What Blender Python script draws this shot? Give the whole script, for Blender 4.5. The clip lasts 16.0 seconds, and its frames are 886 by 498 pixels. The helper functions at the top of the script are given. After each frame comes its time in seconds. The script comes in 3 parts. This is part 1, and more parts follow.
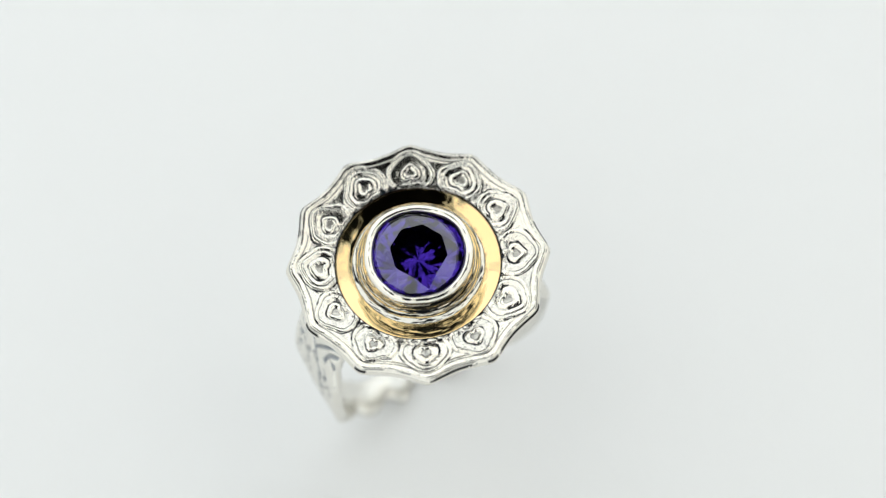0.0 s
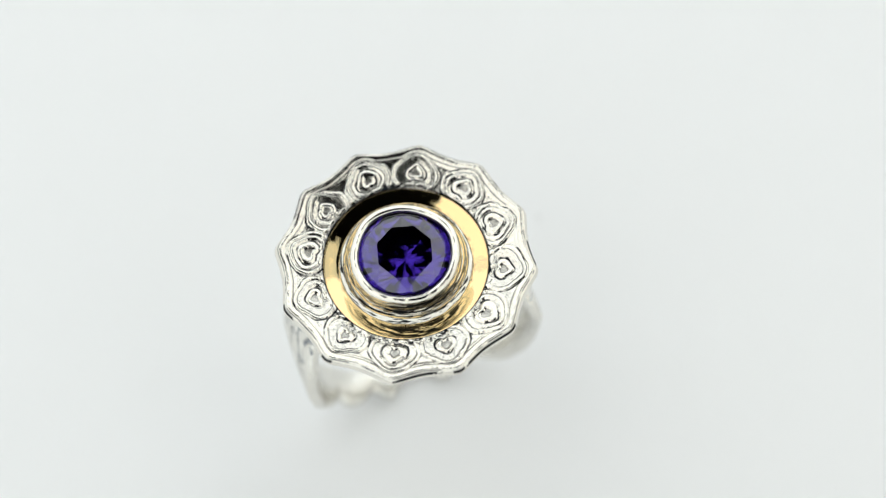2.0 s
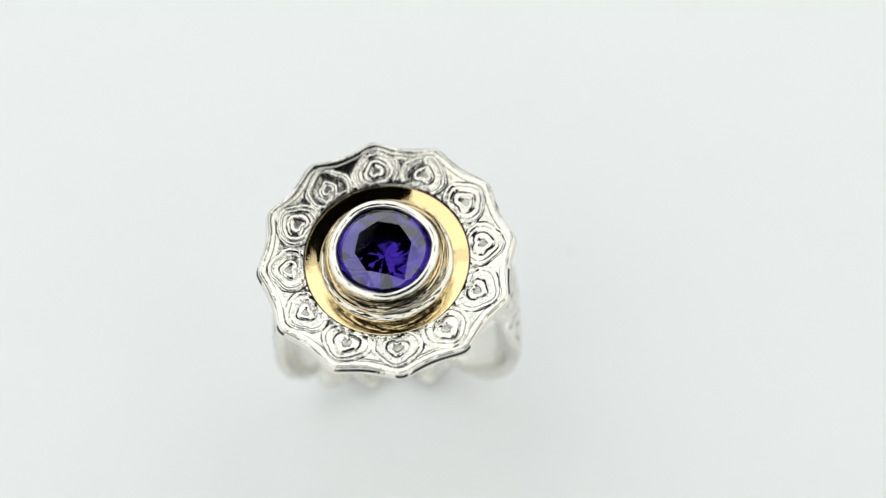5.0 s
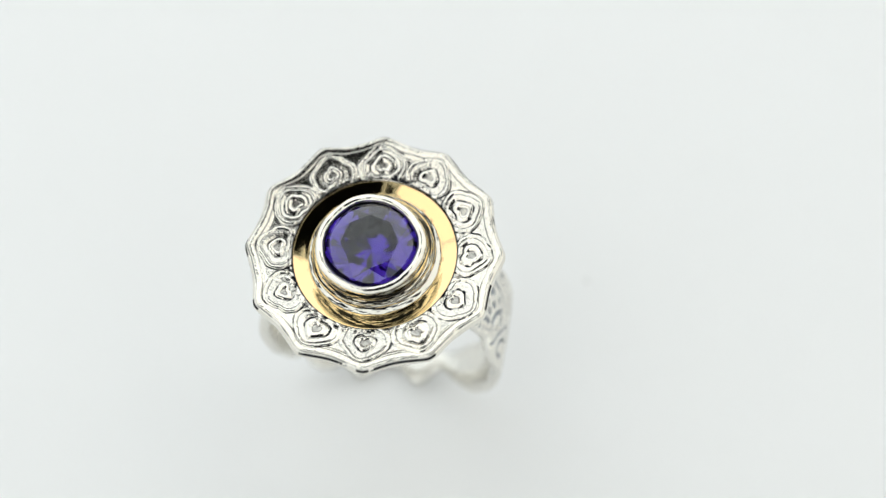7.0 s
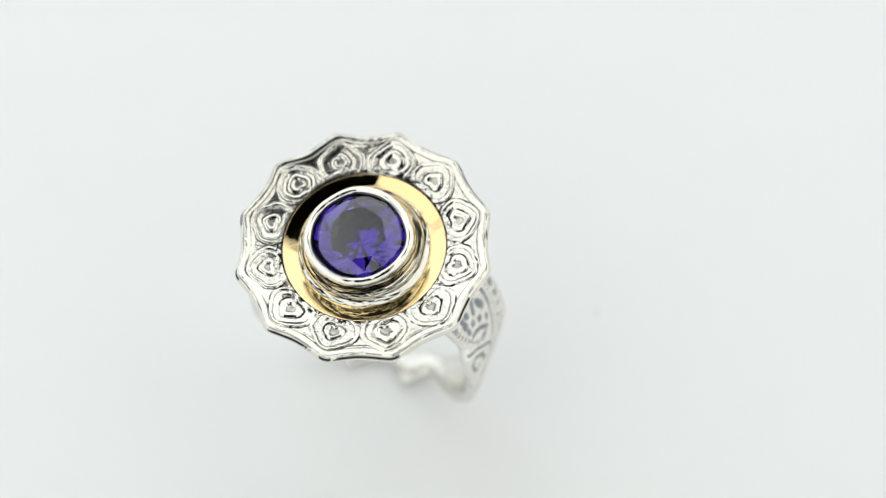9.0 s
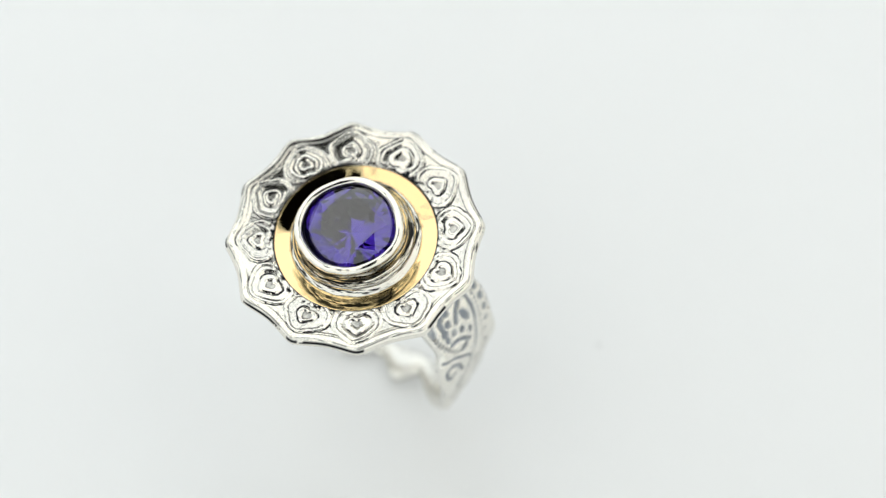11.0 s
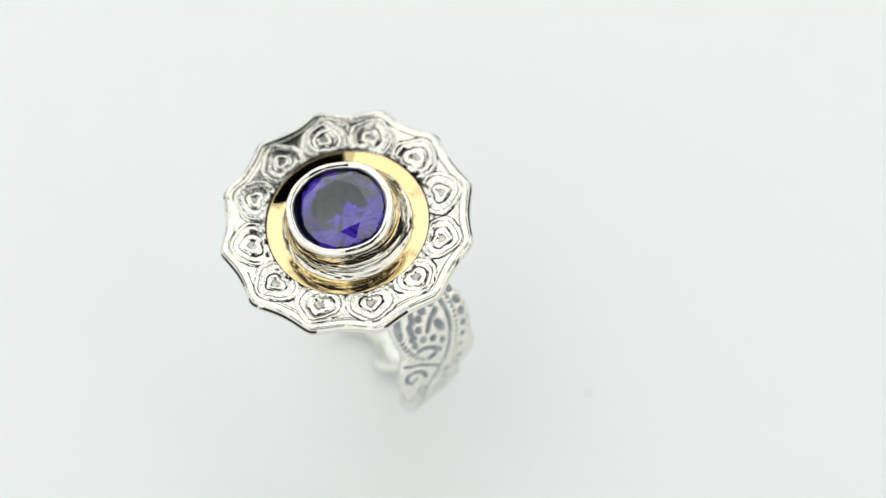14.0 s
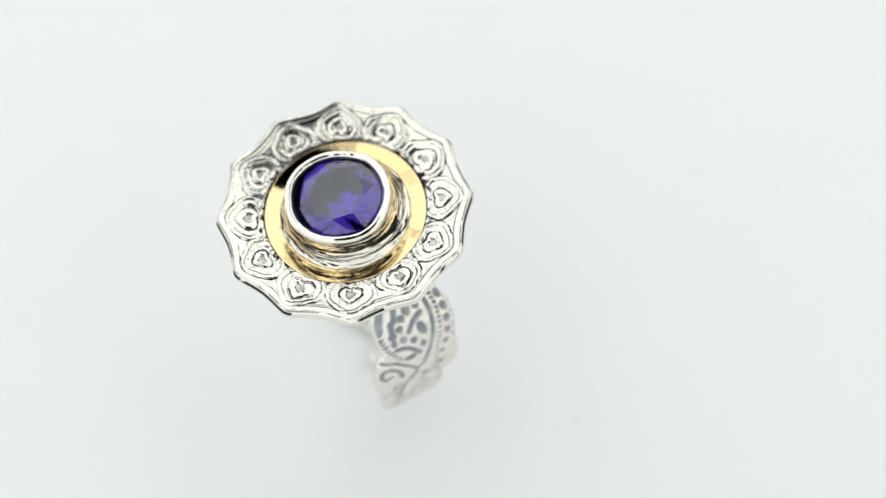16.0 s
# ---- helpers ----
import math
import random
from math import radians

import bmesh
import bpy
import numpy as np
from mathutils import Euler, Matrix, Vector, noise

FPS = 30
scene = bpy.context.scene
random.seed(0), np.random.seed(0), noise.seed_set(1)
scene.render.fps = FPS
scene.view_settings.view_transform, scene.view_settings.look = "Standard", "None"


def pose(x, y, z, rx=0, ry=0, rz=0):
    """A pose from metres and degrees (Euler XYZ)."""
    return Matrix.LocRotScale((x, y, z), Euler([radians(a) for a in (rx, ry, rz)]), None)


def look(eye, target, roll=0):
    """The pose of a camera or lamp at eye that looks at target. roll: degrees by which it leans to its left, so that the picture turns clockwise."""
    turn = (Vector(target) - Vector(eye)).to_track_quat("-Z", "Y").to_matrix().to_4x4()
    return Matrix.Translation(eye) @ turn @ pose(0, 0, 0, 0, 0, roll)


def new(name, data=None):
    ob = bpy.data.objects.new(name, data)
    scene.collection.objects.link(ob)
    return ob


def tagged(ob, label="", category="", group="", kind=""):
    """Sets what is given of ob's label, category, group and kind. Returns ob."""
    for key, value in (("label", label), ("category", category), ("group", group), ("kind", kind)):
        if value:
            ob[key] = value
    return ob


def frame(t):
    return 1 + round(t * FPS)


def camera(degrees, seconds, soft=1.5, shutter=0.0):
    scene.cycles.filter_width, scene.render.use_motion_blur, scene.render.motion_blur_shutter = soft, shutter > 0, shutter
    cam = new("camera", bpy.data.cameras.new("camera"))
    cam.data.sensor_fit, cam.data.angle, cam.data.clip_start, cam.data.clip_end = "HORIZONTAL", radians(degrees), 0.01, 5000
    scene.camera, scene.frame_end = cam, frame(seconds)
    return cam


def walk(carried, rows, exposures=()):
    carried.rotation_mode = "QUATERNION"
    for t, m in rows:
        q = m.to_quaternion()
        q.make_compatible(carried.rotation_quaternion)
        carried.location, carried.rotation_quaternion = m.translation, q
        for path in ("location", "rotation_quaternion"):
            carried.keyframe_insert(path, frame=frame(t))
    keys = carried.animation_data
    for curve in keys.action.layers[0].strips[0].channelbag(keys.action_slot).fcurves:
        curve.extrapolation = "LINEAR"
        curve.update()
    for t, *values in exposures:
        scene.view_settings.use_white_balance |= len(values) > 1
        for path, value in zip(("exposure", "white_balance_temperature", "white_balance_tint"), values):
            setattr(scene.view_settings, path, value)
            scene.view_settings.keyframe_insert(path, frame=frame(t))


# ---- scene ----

# Work in "units" of 0.85 mm: the hearts on the flower head lie on a circle of nine units.
U = 0.00085
HEAD_Z = 29.0          # height of the flower head over the turntable
SHANK_R = 13.2         # outer radius of the finger band

cam = camera(30.0, 16.0, soft=1.2)
CAM_RIGHT, CAM_UP, CAM_FWD = (0.99962, -0.02454, -0.01292), (0.02773, 0.88452, 0.46568), (0.0, 0.46586, -0.88486)
CAMERA = Matrix(((CAM_RIGHT[0], CAM_UP[0], -CAM_FWD[0], 2.794 * U),
                 (CAM_RIGHT[1], CAM_UP[1], -CAM_FWD[1], -75.424 * U),
                 (CAM_RIGHT[2], CAM_UP[2], -CAM_FWD[2], (133.722 + HEAD_Z) * U),
                 (0, 0, 0, 1)))
walk(cam, [(0, CAMERA), (16.0, CAMERA)], exposures=[(0, -0.235), (16.0, -0.185)])
cam.data.dof.use_dof = True
cam.data.dof.focus_distance = 149.0 * U
cam.data.dof.aperture_fstop = 14.5


def turn_at(t):
    """Degrees by which the turntable has turned at t seconds, against its place half-way."""
    u = (t - 8.0) / 8.0
    return -(46.70 * u + 0.22 * u * u - 1.91 * u ** 3)


# ---------------------------------------------------------------- world and lamps
world = bpy.data.worlds.new("studio_dark")
world.use_nodes = True
world.node_tree.nodes["Background"].inputs[0].default_value = (0.5, 0.52, 0.55, 1)
world.node_tree.nodes["Background"].inputs[1].default_value = 0.015
scene.world = world


def area_lamp(name, eye, target, width, height, watts, colour):
    data = bpy.data.lights.new(name, "AREA")
    data.shape, data.size, data.size_y = "RECTANGLE", width, height
    data.energy, data.color = watts, colour
    ob = new(name, data)
    ob.matrix_world = look(eye, target)
    return ob


# unseen light panels added just inside the tent's cloth: round the slot in the roof and on all four sides; watts per
# square metre
COOL, WARM, NEUTRAL, CREAM = (0.965, 1.0, 1.02), (1.0, 0.935, 0.82), (0.97, 1.0, 1.02), (1.0, 0.955, 0.87)
GLOW = 1.825
for name, eye, to, width, height, share, colour in (
        ("lamp_roof_back", (0.0, 0.316, 0.515), (0.0, 0.316, 0.0), 0.80, 0.19, 1.15, NEUTRAL),
        ("lamp_roof_left", (-0.255, -0.10, 0.515), (-0.255, -0.10, 0.0), 0.32, 0.62, 1.12, CREAM),
        ("lamp_roof_right", (0.265, 0.115, 0.515), (0.265, 0.115, 0.0), 0.28, 0.19, 1.10, WARM),
        ("lamp_roof_corner", (0.335, -0.17, 0.515), (0.335, -0.17, 0.0), 0.14, 0.34, 1.0, WARM),
        ("lamp_left", (-0.41, 0.0, 0.25), (0, 0.0, 0.25), 0.80, 0.48, 0.66, COOL),
        ("lamp_right", (0.41, 0.0, 0.25), (0, 0.0, 0.25), 0.80, 0.48, 0.80, WARM),
        # front panel added as fill for the shadow below the ring
        ("lamp_front", (0.0, -0.41, 0.25), (0, 0, 0.25), 0.80, 0.48, 0.60, NEUTRAL),
        ("lamp_back", (0.0, 0.41, 0.25), (0, 0, 0.25), 0.80, 0.48, 1.10, NEUTRAL)):
    area_lamp(name, eye, to, width, height, GLOW * share * width * height, colour)


# ---------------------------------------------------------------- numpy noise
def vnoise(x, y, seed=0):
    """Smooth value noise between 0 and 1."""
    xi, yi = np.floor(x), np.floor(y)
    fx, fy = x - xi, y - yi
    fx, fy = fx * fx * (3 - 2 * fx), fy * fy * (3 - 2 * fy)

    def h(a, b):
        v = np.sin(a * 127.1 + b * 311.7 + seed * 74.7) * 43758.5453
        return v - np.floor(v)
    top = h(xi, yi) * (1 - fx) + h(xi + 1, yi) * fx
    low = h(xi, yi + 1) * (1 - fx) + h(xi + 1, yi + 1) * fx
    return top * (1 - fy) + low * fy


def fbm(x, y, seed=0):
    return (vnoise(x, y, seed) * 0.55 + vnoise(x * 2.1, y * 2.1, seed + 1) * 0.3 + vnoise(x * 4.3, y * 4.3, seed + 2) * 0.15)


def smooth(a, b, x):
    t = np.clip((x - a) / (b - a), 0, 1)
    return t * t * (3 - 2 * t)


# ---------------------------------------------------------------- materials
def material(name):
    m = bpy.data.materials.new(name)
    m.use_nodes = True
    return m, m.node_tree.nodes, m.node_tree.links, m.node_tree.nodes["Principled BSDF"]


def noise_node(n, l, scale, detail=4.0, rough=0.6):
    co = n.new("ShaderNodeTexCoord")
    tx = n.new("ShaderNodeTexNoise")
    tx.inputs["Scale"].default_value, tx.inputs["Detail"].default_value, tx.inputs["Roughness"].default_value = scale, detail, rough
    l.new(co.outputs["Object"], tx.inputs["Vector"])
    return tx


def ramp(n, l, source, lo, hi, a, b):
    r = n.new("ShaderNodeMapRange")
    r.inputs["From Min"].default_value, r.inputs["From Max"].default_value = lo, hi
    r.inputs["To Min"].default_value, r.inputs["To Max"].default_value = a, b
    l.new(source, r.inputs["Value"])
    return r.outputs["Result"]


def metal(name, colour, dark, rough_lo, rough_hi, grain=2500.0, bump=0.15, patina=True):
    """Polished metal with fine wear; the mesh attribute 'patina' holds oxide and some painted shade and reflection."""
    m, n, l, b = material(name)
    fine, coarse = noise_node(n, l, grain), noise_node(n, l, 260.0, 3.0)
    b.inputs["Metallic"].default_value = 1.0
    rough = n.new("ShaderNodeMath")
    rough.operation = "ADD"
    l.new(ramp(n, l, coarse.outputs["Fac"], 0.3, 0.7, rough_lo, rough_hi), rough.inputs[0])
    l.new(ramp(n, l, fine.outputs["Fac"], 0.3, 0.7, -0.03, 0.03), rough.inputs[1])
    mix = n.new("ShaderNodeMix")
    mix.data_type = "RGBA"
    mix.inputs["A"].default_value, mix.inputs["B"].default_value = (*colour, 1), (*dark, 1)
    if patina:
        at = n.new("ShaderNodeAttribute")
        at.attribute_name = "patina"
        l.new(at.outputs["Fac"], mix.inputs["Factor"])
        add = n.new("ShaderNodeMath")
        add.operation = "MULTIPLY_ADD"
        l.new(at.outputs["Fac"], add.inputs[0])
        add.inputs[1].default_value = 0.28
        l.new(rough.outputs[0], add.inputs[2])
        l.new(add.outputs[0], b.inputs["Roughness"])
    else:
        mix.inputs["Factor"].default_value = 0.0
        l.new(rough.outputs[0], b.inputs["Roughness"])
    l.new(mix.outputs["Result"], b.inputs["Base Color"])
    bp = n.new("ShaderNodeBump")
    bp.inputs["Strength"].default_value, bp.inputs["Distance"].default_value = bump, 0.00004
    l.new(fine.outputs["Fac"], bp.inputs["Height"])
    l.new(bp.outputs["Normal"], b.inputs["Normal"])
    return m


def plain(name, colour, rough, scale, spread, bump=0.0):
    """Matt surface with a slight uneven tone."""
    m, n, l, b = material(name)
    tx = noise_node(n, l, scale)
    mix = n.new("ShaderNodeMix")
    mix.data_type = "RGBA"
    mix.inputs["A"].default_value = (*[c * (1 - spread) for c in colour], 1)
    mix.inputs["B"].default_value = (*[min(1, c * (1 + spread)) for c in colour], 1)
    l.new(tx.outputs["Fac"], mix.inputs["Factor"])
    l.new(mix.outputs["Result"], b.inputs["Base Color"])
    b.inputs["Roughness"].default_value = rough
    if bump:
        bp = n.new("ShaderNodeBump")
        bp.inputs["Strength"].default_value, bp.inputs["Distance"].default_value = bump, 0.0002
        l.new(tx.outputs["Fac"], bp.inputs["Height"])
        l.new(bp.outputs["Normal"], b.inputs["Normal"])
    return m


SILVER = metal("oxidised_silver", (0.85, 0.82, 0.75), (0.014, 0.016, 0.020), 0.09, 0.16)
# the dark tone also serves as the shade painted on the band's inside
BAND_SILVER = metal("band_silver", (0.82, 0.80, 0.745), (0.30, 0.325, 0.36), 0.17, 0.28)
GOLD = metal("polished_gold", (0.95, 0.735, 0.385), (0.10, 0.06, 0.03), 0.015, 0.05, 1800.0, 0.08)
WHITE_TOP = plain("white_turntable", (0.885, 0.898, 0.910), 0.34, 60.0, 0.006)
WHITE_CLOTH = plain("white_tent_cloth", (0.84, 0.86, 0.86), 0.9, 300.0, 0.02)
WHITE_TABLE = plain("white_table", (0.75, 0.76, 0.76), 0.6, 40.0, 0.02)
DARK_ROOM = plain("dark_ceiling_paint", (0.010, 0.010, 0.011), 0.9, 20.0, 0.2)
DUST = plain("grey_dust", (0.76, 0.77, 0.77), 0.9, 4000.0, 0.3)

GEM, gn, gl, gb = material("violet_gemstone")
gb.inputs["Base Color"].default_value = (0.046, 0.018, 0.33, 1)
gb.inputs["Transmission Weight"].default_value = 1.0
gb.inputs["Roughness"].default_value = 0.0
gb.inputs["IOR"].default_value = 2.05


# ---------------------------------------------------------------- mesh helpers
def place(name, me, mat, parent=None, label="", smooth_faces=True, m=None):
    me.materials.append(mat)
    if smooth_faces:
        me.polygons.foreach_set("use_smooth", np.ones(len(me.polygons), bool))
    ob = new(name, me)
    if parent:
        ob.parent = parent
    if m is not None:
        ob.matrix_basis = m
    return tagged(ob, label)


def grid_mesh(name, V, loop_u=False, loop_v=False, patina=None, extra=(), flip=False):
    """A mesh from an array of points (rows, columns, 3), in units; patina: an array (rows, columns)."""
    nu, nv = V.shape[:2]
    idx = np.arange(nu * nv).reshape(nu, nv)
    a = np.concatenate([idx, idx[:1]]) if loop_u else idx
    a = np.concatenate([a, a[:, :1]], 1) if loop_v else a
    quads = np.stack([a[:-1, :-1], a[1:, :-1], a[1:, 1:], a[:-1, 1:]], -1).reshape(-1, 4)
    quads = quads[:, ::-1] if flip else quads
    me = bpy.data.meshes.new(name)
    me.from_pydata((V.reshape(-1, 3) * U).tolist(), [], quads.tolist() + [list(f) for f in extra])
    if patina is not None:
        at = me.attributes.new("patina", "FLOAT", "POINT")
        at.data.foreach_set("value", np.clip(patina, 0, 1).astype(np.float32).ravel())
    me.update()
    return me


def from_bmesh(name, bm):
    me = bpy.data.meshes.new(name)
    bm.to_mesh(me)
    bm.free()
    return me


def box_bmesh(bm, lo, hi):
    r = bmesh.ops.create_cube(bm, size=1.0)
    c = [(a + b) / 2 for a, b in zip(lo, hi)]
    s = [b - a for a, b in zip(lo, hi)]
    for v in r["verts"]:
        v.co = Vector([c[i] + v.co[i] * s[i] for i in range(3)])


def lathe(name, profile, n=192, wobble=None, patina=None, bottom=False):
    """Turns a profile of (r, z) about the z axis. wobble(phi, k, r, z) may move the points."""
    phi = np.linspace(0, 2 * math.pi, n, endpoint=False)[:, None]
    pr, pz = np.array([p[0] for p in profile])[None, :], np.array([p[1] for p in profile])[None, :]
    r, z = pr + 0 * phi, pz + 0 * phi
    x, y = r * np.cos(phi), r * np.sin(phi)
    if wobble:
        x, y, z = wobble(phi, x, y, r, z)
    V = np.stack([x, y, z], -1)
    extra = []
    if bottom:
        k = len(profile)
        extra = [[i * k + k - 1 for i in range(n)]]
    return grid_mesh(name, V, loop_u=True, patina=None if patina is None else patina(phi, r, z), extra=extra)


def dense(profile, step=0.12):
    """A profile with points every step units, its corners rounded a little."""
    out = []
    for (r0, z0), (r1, z1) in zip(profile, profile[1:]):
        k = max(1, int(math.hypot(r1 - r0, z1 - z0) / step))
        out += [(r0 + (r1 - r0) * i / k, z0 + (z1 - z0) * i / k) for i in range(k)]
    out.append(profile[-1])
    a = np.array(out)
    for _ in range(2):
        a[1:-1] = a[1:-1] * 0.5 + (a[:-2] + a[2:]) * 0.25
    return [tuple(p) for p in a]


# ---------------------------------------------------------------- the light tent
def structure(name, bm, mat, label, category):
    ob = place(name, from_bmesh(name, bm), mat, smooth_faces=False)
    return tagged(ob, label, category, kind="structure")


def build_setting():
    bm = bmesh.new()
    box_bmesh(bm, (-0.8, -0.8, -0.06), (0.8, 0.8, -0.020))
    structure("floor", bm, WHITE_TABLE, "matt white studio table top under the turntable", "table top")
    w, t, top = 0.42, 0.006, 0.52
    walls = {"wall_west": ((-w - t, -w, -0.02), (-w, w, top)), "wall_east": ((w, -w, -0.02), (w + t, w, top)),
             "wall_north": ((-w - t, w, -0.02), (w + t, w + t, top)), "wall_south": ((-w - t, -w - t, -0.02), (w + t, -w, top))}
    for name, (lo, hi) in walls.items():
        bm = bmesh.new()
        box_bmesh(bm, lo, hi)
        structure(name, bm, WHITE_CLOTH, "plain white cloth wall of a light tent", "wall")
    # the unseen roof of the tent, with a slot added to give dark reflections
    bm = bmesh.new()
    loops = []
    for pts in ([(-w - t, -w - t), (w + t, -w - t), (w + t, w + t), (-w - t, w + t)], ROOF_SLOT):
        vs = [bm.verts.new((x, y, top)) for x, y in pts]
        loops += [bm.edges.new((a, b)) for a, b in zip(vs, vs[1:] + vs[:1])]
    bmesh.ops.triangle_fill(bm, use_beauty=True, edges=loops)
    ext = bmesh.ops.extrude_face_region(bm, geom=list(bm.faces))
    for v in ext["geom"]:
        if isinstance(v, bmesh.types.BMVert):
            v.co.z += t
    bmesh.ops.recalc_face_normals(bm, faces=bm.faces)
    structure("ceiling", bm, WHITE_CLOTH, "white cloth roof of a light tent with a slot", "ceiling")
    bm = bmesh.new()
    box_bmesh(bm, (-0.8, -0.8, 1.2), (0.8, 0.8, 1.24))
    structure("backdrop", bm, DARK_ROOM, "dark room ceiling above the light tent", "ceiling")


# slot outline fitted so its dark reflection falls on the gold and the bezel
ROOF_SLOT = [(-0.03, -0.32), (0.25, -0.32), (0.25, -0.05), (0.118, 0.01), (0.112, 0.13), (0.085, 0.208), (0.0, 0.215), (-0.088, 0.065), (-0.088, -0.20)]
build_setting()


# ---------------------------------------------------------------- the turntable
def build_turntable():
    r, h = 0.16 / U, 0.012 / U
    prof = [(0.001, 0.0), (r * 0.3, 0.0), (r * 0.6, 0.0), (r - 2, 0.0), (r - 0.6, -0.2), (r - 0.1, -0.8), (r, -1.6), (r, -h + 1), (r - 1, -h)]
    base = new("turntable")
    tagged(base, "round matt white motor turntable under the ring", "turntable")
    place("disc", lathe("disc", prof, 256), WHITE_TOP, base)
    place("foot", lathe("foot", [(60, -h), (60, -h - 9.0), (58, -h - 9.4), (0.001, -h - 9.4)], 96), WHITE_TABLE, base)
    return base


turntable = build_turntable()


def build_speck():
    bm = bmesh.new()
    bmesh.ops.create_icosphere(bm, subdivisions=2, radius=0.28 * U)
    for v in bm.verts:
        k = 1 + 0.35 * noise.noise(v.co * 2500)
        v.co = Vector((v.co.x * k, v.co.y * k * 1.2, v.co.z * 0.35 * k + 0.09 * U))
    ob = place("dust_speck", from_bmesh("dust_speck", bm), DUST)
    return tagged(ob, "tiny grey dust speck lying on the turntable", "dust")


speck = build_speck()

# ---------------------------------------------------------------- the ring
ring = new("ring")
tagged(ring, "silver flower ring with gold disc and violet stone", "ring")
HEAD = Matrix.Translation((0, 0, HEAD_Z * U)) @ pose(0, 0, 0, 2.15, -1.73, 0)
PETALS, PETAL_0 = 12, 4.6
GOLD_R = 7.6
HEAD_SLOPE = 0.185      # the flower head is a shallow dish
SINK = -0.33           # the gold disc lies a little lower than the hearts


def rim_radius(phi):
    """Outline of the flower head: twelve pointed petals."""
    a = np.degrees(phi) - PETAL_0
    k = np.round(a / 30.0)
    u = np.abs(a - 30.0 * k) / 15.0
    lift = vnoise(np.mod(k, 12) * 1.7, 0 * k, 5) - 0.5
    return 11.06 + (0.82 + 0.20 * lift) * (1 - (np.sqrt(u * u + 0.028) - 0.014)) ** 1.9 * 1.12


def heart_level(tx, ry):
    """Nested contours round a heart's centre: tx across, ry outwards; the level grows outwards, from heart to petal."""
    tx, ry = tx * 0.95, np.where(ry > 0, ry * 1.13, ry * 1.02)
    beta = np.abs(np.arctan2(tx, ry))
    d = np.hypot(tx, ry)
    near = np.exp(-(d / 0.95) ** 2)
    mid = np.exp(-(d / 1.7) ** 2)
    point = np.exp(-(beta / 0.36) ** 2)
    cleft = np.exp(-((np.pi - beta) / 0.40) ** 2)
    lobe = np.exp(-((beta - 2.2) / 0.45) ** 2)
    side = np.exp(-((beta - 0.85) / 0.35) ** 2)
    shape = (0.97 + (0.08 + 0.16 * mid) * point - 0.075 * side + 0.05 * np.exp(-((beta - 1.75) / 0.4) ** 2)
             - (0.03 + 0.10 * mid + 0.20 * near) * cleft + (0.02 + 0.09 * mid + 0.08 * near) * lobe)
    return d / np.maximum(shape, 0.3)


def groove(level, at, width):
    return np.exp(-((level - at) / width) ** 2)


# section through a petal's heart: level, height of the cast silver
HEART_SECTION = ((0.0, -0.04), (0.36, -0.04), (0.48, 0.0), (0.66, 0.04), (0.82, 0.04), (0.98, 0.01), (1.10, -0.04), (1.20, -0.04), (1.30, 0.0),
                 (1.46, 0.055), (1.58, 0.05), (1.68, 0.01), (1.72, -0.01), (1.77, 0.015), (1.90, 0.065), (2.03, 0.05), (2.14, -0.02), (2.22, -0.065), (2.34, -0.07), (4.0, -0.07))


